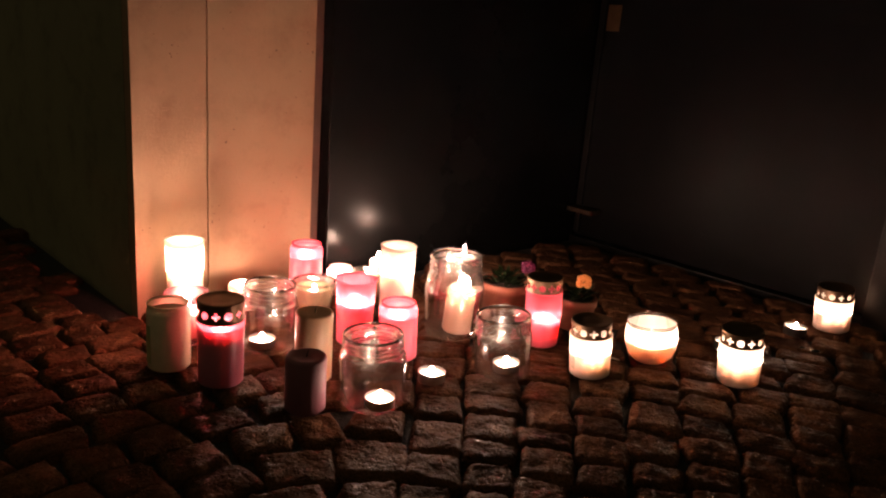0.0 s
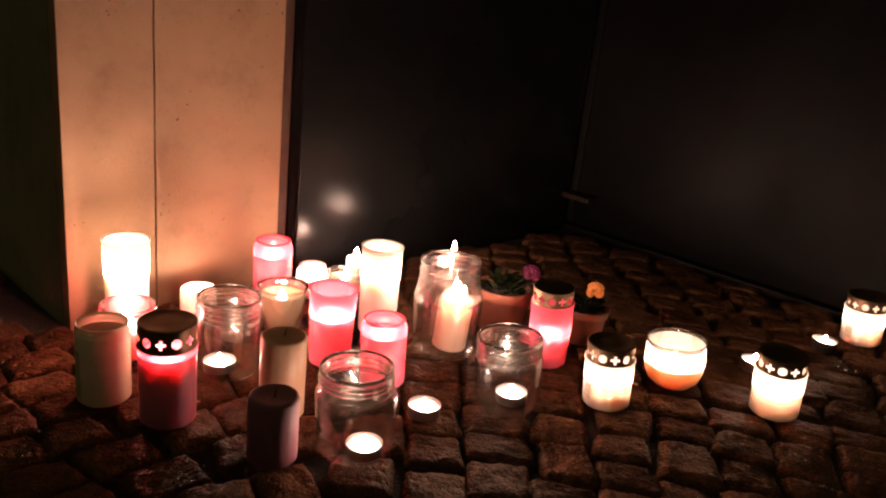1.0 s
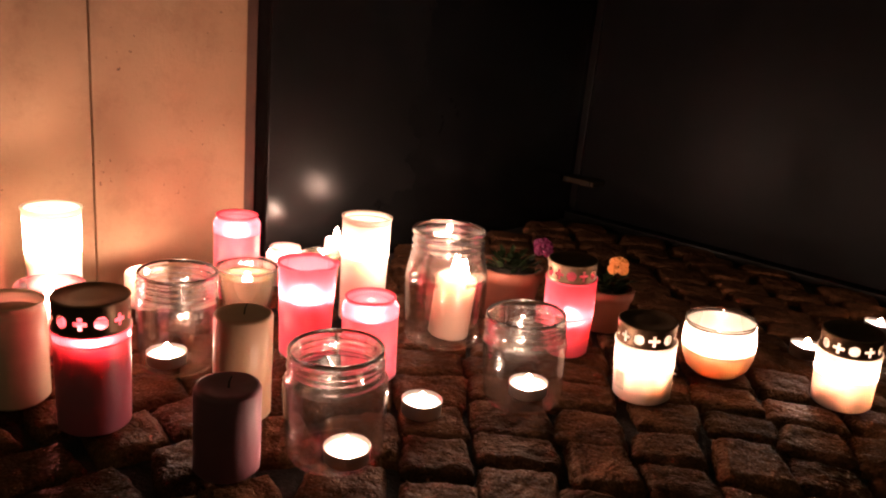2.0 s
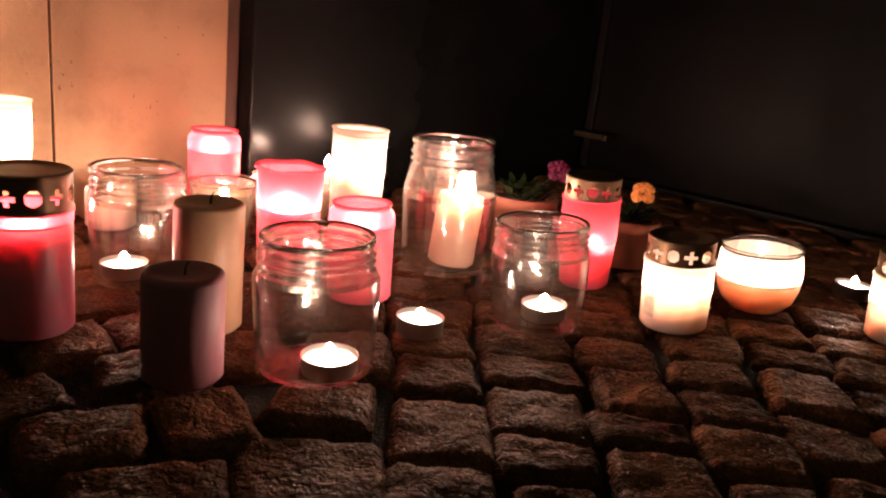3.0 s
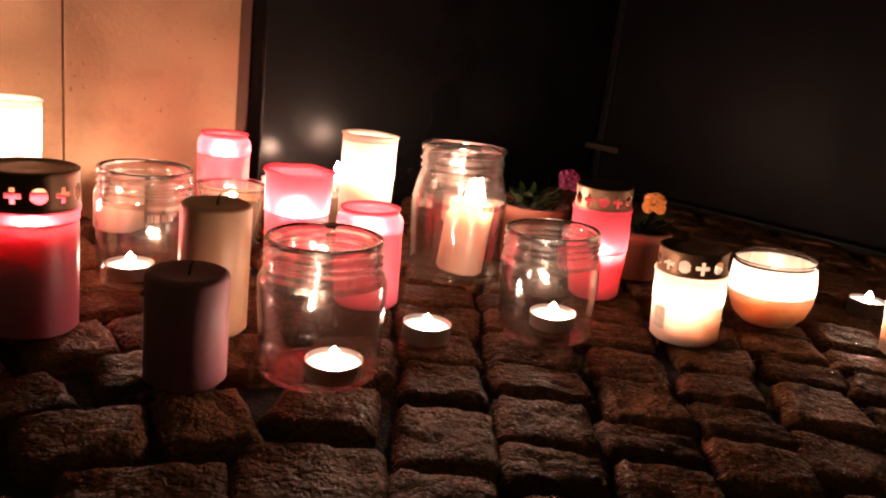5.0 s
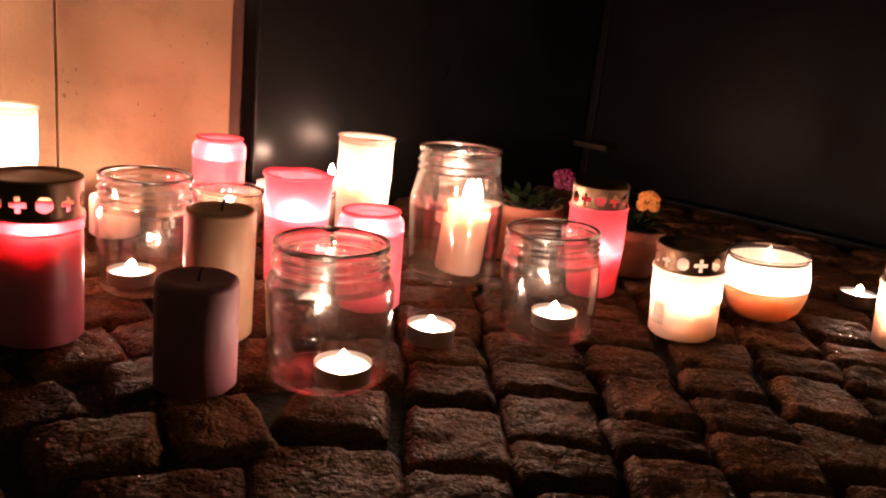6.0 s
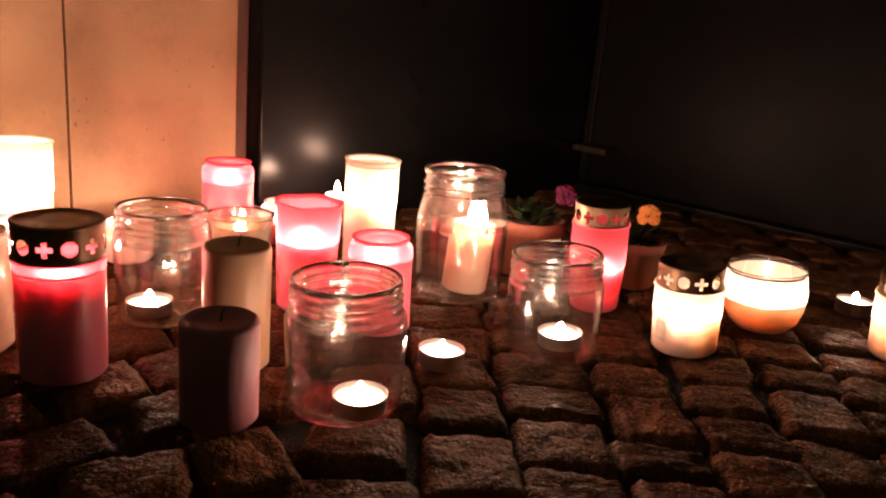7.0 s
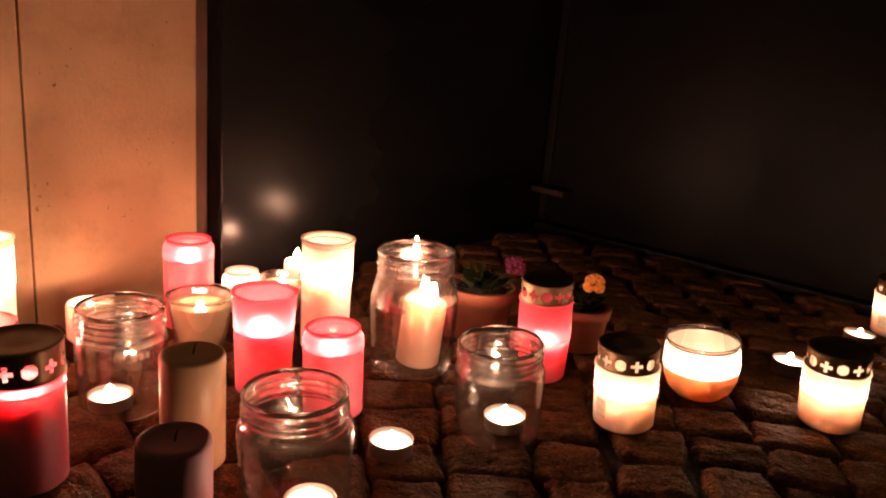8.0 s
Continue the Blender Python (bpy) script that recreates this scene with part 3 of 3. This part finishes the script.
jar("glass_jar", -0.057, 0.907, 0.0435, 0.097, 0.0385, "clear screw-top glass jar holding a burning tealight", 0, -2.0)
embossed = jar("glass_jar", -0.226, 1.060, 0.0400, 0.100, 0.0375, "clear screw-top glass jar standing before the stone wall")
for a in (-70, -62, -54, -46):
    part("embossed_mark", curved_patch(0.0408, a, a + 5.5, 0.061 + 0.0004 * (a % 7), 0.068, 4), JAR_NECK, embossed)
jar("glass_jar", 0.123, 1.026, 0.0420, 0.092, 0.0388, "clear glass jar with a tealight beside the pink candle", 0, -4.0)
jar("glass_jar", 0.051, 1.170, 0.0485, 0.134, 0.0410, "large clear preserving jar around a burning pillar candle", 0, -1.5, shoulder=0.62, slope=0.024)
jar("pink_jar", -0.350, 1.066, 0.0350, 0.076, 0.0315, "small pink glass jar with a burning candle inside", mat=PINK_GLASS)
tealight(-0.046, 0.888, 0.0065, "burning tealight inside the front glass jar", 0, -2.0, h=0.012, flame_h=0.008, flame_r=0.0040)
tealight(-0.234, 1.049, 0.0065, "burning tealight inside the clear glass jar", h=0.012, flame_h=0.008, flame_r=0.0040)
tealight(0.127, 1.019, 0.0095, "burning tealight inside the clear glass jar", 0, -4.0, h=0.012, flame_h=0.008, flame_r=0.0040)
pillar("small_candle", -0.350, 1.066, 0.0215, 0.042, ROSE_WAX, "short pale candle burning inside the pink glass jar", z=0.0065, lit=True, dish=0.008, flame_h=0.028, flame_r=0.006)
tealight(0.019, 0.985, 0.0, "single burning tealight on the cobblestones", h=0.014, flame_h=0.006, flame_r=0.0036)
tealight(0.672, 1.283, 0.0, "burning tealight on the cobblestones near the door", flame_h=0.006, flame_r=0.0026)
tealight(0.511, 1.184, 0.0, "burning tealight on cobblestones behind a grave candle", flame_h=0.008, flame_r=0.0036)
pillar("pillar_candle", 0.056, 1.162, 0.0235, 0.073, SALMON_WAX, "salmon pillar candle burning inside the large jar", 0, 5.0, 0.0075, lit=True, dish=0.010, flame_h=0.028, flame_r=0.0055)
shouldered("pink_candle", -0.033, 1.062, 0.0290, 0.086, PINK_SHELL, PINK_WAX, 0.068, "pink cup candle with rounded shoulders, burning", -2.0)
shouldered("pink_candle", -0.209, 1.272, 0.0285, 0.106, PINK_SHELL, PINK_WAX, 0.084, "tall pink cup candle burning beside the wall", 0.0)
tumbler("pink_candle", -0.104, 1.105, 0.0275, 0.0305, 0.104, PINK_SHELL, PINK_WAX, 0.066, "open pink glass candle with a wavy lip, burning", 0.0, 0.018, 0.0034, wavy=0.4)
tumbler("glass_candle", -0.182, 1.197, 0.0260, 0.0345, 0.066, JAR_NECK, TUMBLER_WAX, 0.054, "clear tapered glass with a burning cream candle", 0.0, 0.006, glass=True, clear_rim=0.003, rim_mat=GLASS)
tumbler("glass_candle", -0.104, 1.318, 0.0240, 0.0275, 0.050, JAR_NECK, CREAM_WAX, 0.040, "clear glass with a cream candle inside", 0.0, 0.012, glass=True)
pillar("small_candle", -0.304, 1.219, 0.0250, 0.043, WHITE_WAX, "short white candle burning close to the wall", lit=True, dish=0.010, flame_h=0.012, flame_r=0.003)
shouldered("small_candle", -0.156, 1.333, 0.0245, 0.050, ROSE_SHELL, ROSE_WAX, 0.030, "short pale pink cup candle by the black door frame", 0.0, mouth=0.8, flame_h=0.014)
pillar("small_candle", -0.090, 1.372, 0.0165, 0.056, ROSE_WAX, "slim pale pink candle with an open flame", lit=True, dish=0.002, flame_h=0.014)
pillar("small_candle", 0.072, 1.417, 0.0220, 0.062, ROSE_WAX, "small pale candle burning behind the large jar", lit=True, dish=0.002)
grave_light(0.197, 1.156, 0.0290, 0.114, PINK_SHELL, PINK_WAX, 0.050, "pink grave candle with a pierced metal lid, burning", -4.0, turn=30.0, taper=0.13, flame_h=0.014, flame_r=0.0025)
grave_light(0.256, 1.052, 0.0310, 0.084, WHITE_SHELL, GRAVE_WAX, 0.036, "white grave candle with a pierced metal lid, burning", -4.5, turn=11.0, sticker=True, melt=0.72)
grave_light(0.484, 1.060, 0.0315, 0.084, WHITE_SHELL, GRAVE_WAX, 0.036, "white grave candle with a pierced metal lid, burning", -5.0, turn=20.0, melt=0.72)
grave_light(0.762, 1.330, 0.0320, 0.081, WHITE_SHELL, GRAVE_WAX, 0.034, "white grave candle burning beside the black door", -5.0, turn=8.0, sticker=True, melt=0.72)

bowl = thing("bowl_candle", pose(0.364, 1.113, 0, 0, -5.0, 0), "round glass bowl half full of tan wax, burning", "candle")
part("bowl", lathe([(0.0392, 0.0345), (0.0401, 0.036), (0.0403, 0.042), (0.0392, 0.054), (0.0380, 0.0625)], 72, False), WHITE_SHELL, bowl, "thin rounded frosted glass bowl")
part("rim", lathe([(0.0380, 0.0627), (0.0380, 0.065), (0.0386, 0.0666), (0.0381, 0.0676), (0.0372, 0.0672), (0.0369, 0.065), (0.0370, 0.0627)], 72), GLASS, bowl, "clear glass rim").visible_shadow = False
part("wax", lathe([(0, 0), (0.0154, 0), (0.0250, 0.0035), (0.0336, 0.012), (0.0386, 0.025), (0.0396, 0.033), (0.0394, 0.0355), (0.0379, 0.036), (0.0326, 0.0355), (0.0298, 0.031), (0.0230, 0.028), (0, 0.027)], 56), SALMON_WAX, bowl, "tan wax filling")
light_up(bowl, 0.027, 0.014, 0.0035)

flower_pot(0.140, 1.268, 0.034, 0.066, 0.044, "terracotta pot with a dark purple pansy", PETAL_PURPLE, (0.034, -0.030, 0.100), 4)
flower_pot(0.262, 1.242, 0.029, 0.055, 0.036, "terracotta pot with a yellow pansy", PETAL_YELLOW, (0.006, -0.020, 0.088), 9)

foil = bmesh.new()
for i in range(9):
    for s in (-1, 1):
        f = i / 8
        foil.verts.new((0.035 * (f - 0.5), s * 0.004 * math.sin(math.pi * (0.1 + 0.8 * f)), 0.003 + 0.002 * math.sin(9 * f + s)))
foil.verts.ensure_lookup_table()
for i in range(8):
    foil.faces.new((foil.verts[2 * i], foil.verts[2 * i + 1], foil.verts[2 * i + 3], foil.verts[2 * i + 2]))
scrap = part("foil_scrap", foil, FOIL, None, "crumpled strip of shiny foil on the cobblestones")
scrap.matrix_world = pose(0.663, 1.200, 0.0, 0, 0, -30)
tagged(scrap, "", "scrap")

match = part("matchstick", lathe([(0, 0), (0.0011, 0.0), (0.0011, 0.024), (0.0015, 0.026), (0.0012, 0.029), (0, 0.030)], 8), SEAL, None, "spent wooden matchstick lying on the cobblestones")
match.matrix_world = pose(0.289, 1.117, 0.0022, 90, 0, 52)
tagged(match, "", "matchstick")

# ---- ground: one sheet, with cobblestones laid in arcs on it ----
gm = bmesh.new()
bmesh.ops.create_grid(gm, x_segments=2, y_segments=2, size=60)
shift(gm, 0, 0, -0.016)
ground = tagged(part("ground", gm, SOIL, None, "dark sand bed under old granite cobblestones", False), "", "ground", "", "structure")


def stone_bm(w, d, seed, n=12):
    """One worn granite sett: domed lumpy top, rounded uneven outline, skirt going down."""
    bm = bmesh.new()
    rnd = random.Random(seed)
    skew = [(rnd.uniform(-0.11, 0.11), rnd.uniform(-0.13, 0.13)) for _ in range(4)]
    grid = []
    for j in range(n + 1):
        row = []
        for i in range(n + 1):
            u, v = 2 * i / n - 1, 2 * j / n - 1
            k = 1 - 0.04 * (u * u * v * v)
            cx = [(1 - u) * (1 - v) / 4, (1 + u) * (1 - v) / 4, (1 + u) * (1 + v) / 4, (1 - u) * (1 + v) / 4]
            x = u * k * w / 2 + sum(c * s[0] for c, s in zip(cx, skew)) * w
            y = v * k * d / 2 + sum(c * s[1] for c, s in zip(cx, skew)) * d
            e = max(abs(u), abs(v))
            rough = 0.004 * max(0.0, e - 0.5)
            x += rough * noise.noise((x * 90, y * 90, seed * 5.3))
            y += rough * 2 * noise.noise((x * 90, y * 90, seed * 9.1 + 4))
            z = -0.006 * max(0.0, e - 0.78) ** 2 / 0.0484 + 0.003 * noise.noise((x * 45 + seed * 3.1, y * 45, seed * 1.7)) + 0.0018 * noise.noise((x * 130, y * 130 + seed * 2.3, seed)) - 0.001
            row.append(bm.verts.new((x, y, min(z, 0.001))))
        grid.append(row)
    for j in range(n):
        for i in range(n):
            bm.faces.new((grid[j][i], grid[j][i + 1], grid[j + 1][i + 1], grid[j + 1][i]))
    rim = grid[0][:] + [grid[j][n] for j in range(1, n + 1)] + grid[n][n - 1::-1] + [grid[j][0] for j in range(n - 1, 0, -1)]
    low = [bm.verts.new((v.co.x * 1.02, v.co.y * 1.02, -0.03)) for v in rim]
    for i in range(len(rim)):
        j = (i + 1) % len(rim)
        bm.faces.new((rim[j], rim[i], low[i], low[j]))
    return bm


rnd = random.Random(11)
shapes = []
for k in range(22):
    b = stone_bm(0.0655 + 0.003 * rnd.uniform(-1, 1), 0.0645 + 0.003 * rnd.uniform(-1, 1), k)
    me = bpy.data.meshes.new("cobblestone")
    b.to_mesh(me)
    b.free()
    me.materials.append(COBBLE)
    me.polygons.foreach_set("use_smooth", [True] * len(me.polygons))
    shapes.append(me)
INTO, ALONG = Vector((0.725, 0.688)), Vector((0.688, -0.725))
places = []


def lay(x, y, turn, w, deep):
    """Keeps a stone that lies on the open ground, clear of the walls."""
    d = Vector((x + 0.463, y - 1.158))
    a, b = d.dot(INTO), d.dot(ALONG)
    inside = b > 0.0 and a < DOOR - 0.03 and not (a > EDGE and b < 0.05)
    if inside or a < -0.03:
        places.append((x, y, turn + rnd.uniform(-4, 4), w / 0.0695, deep / 0.0690))


# a fan of courses that run towards the door; the first five begin from joints of their own
JOINTS = ((0.800, 0.882, 0.946), (0.784, 0.835, 0.905, 0.953), (0.760, 0.827, 0.872, 0.951), (0.802, 0.864, 0.917, 0.983), (0.810, 0.888, 0.975))
for j in range(23):
    c = 0.0268 + 0.0705 * j
    lean = 0.03 + 0.8 * (c - 0.03)
    ends = list(JOINTS[j]) if j < len(JOINTS) else [0.84 + 0.05 * rnd.random()]
    while ends[0] > 0.28:
        ends.insert(0, ends[0] - 0.063 - 0.011 * rnd.uniform(-1, 1))
    while ends[-1] < 2.2:
        ends.append(ends[-1] + 0.063 + 0.011 * rnd.uniform(-1, 1))
    for near, beyond in zip(ends, ends[1:]):
        m = (near + beyond) / 2
        f = max(-0.45, min(0.30, m - 0.87))
        lay(c + lean * f + 0.003 * rnd.uniform(-1, 1), m, -math.degrees(math.atan(lean)), 0.0705 * (1 + 0.8 * f), beyond - near)
# arcs that bend away on the facade's side
for j in range(40):
    q = 0.001 + 0.005 * rnd.random()
    while q < 1.8:
        w = 0.078 + 0.014 * rnd.uniform(-1, 1)
        lie = math.atan(1.15 * math.tanh(4 * q))
        step = w * math.cos(lie)
        m = q + step / 2
        lay(-m, 0.20 + 0.084 * j - 1.15 / 4 * math.log(math.cosh(4 * m)) + 0.004 * rnd.uniform(-1, 1), math.degrees(lie), w, 0.084 * math.cos(lie))
        q += step
places.sort(key=lambda p: (p[0] - 0.1) ** 2 + (p[1] - 0.95) ** 2)
rest = bmesh.new()
for i, (x, y, turn, wide, deep) in enumerate(places):
    m = pose(x, y, rnd.uniform(-0.003, 0.0), rnd.uniform(-1.5, 1.5), rnd.uniform(-1.5, 1.5), turn + (180 if rnd.random() < 0.5 else 0))
    me = shapes[rnd.randrange(len(shapes))]
    if i < 300:
        ob = new("cobblestone", me)
        ob.parent = ground
        ob.matrix_world = m @ Matrix.Diagonal((wide, deep, 1, 1))
    else:
        start = len(rest.verts)
        rest.from_mesh(me)
        rest.verts.ensure_lookup_table()
        for v in rest.verts[start:]:
            v.co = m @ (Matrix.Diagonal((wide, deep, 1, 1)) @ v.co)
far = part("cobblestones", rest, COBBLE, ground, "more granite cobblestones further off")
tagged(far, kind="stuff")
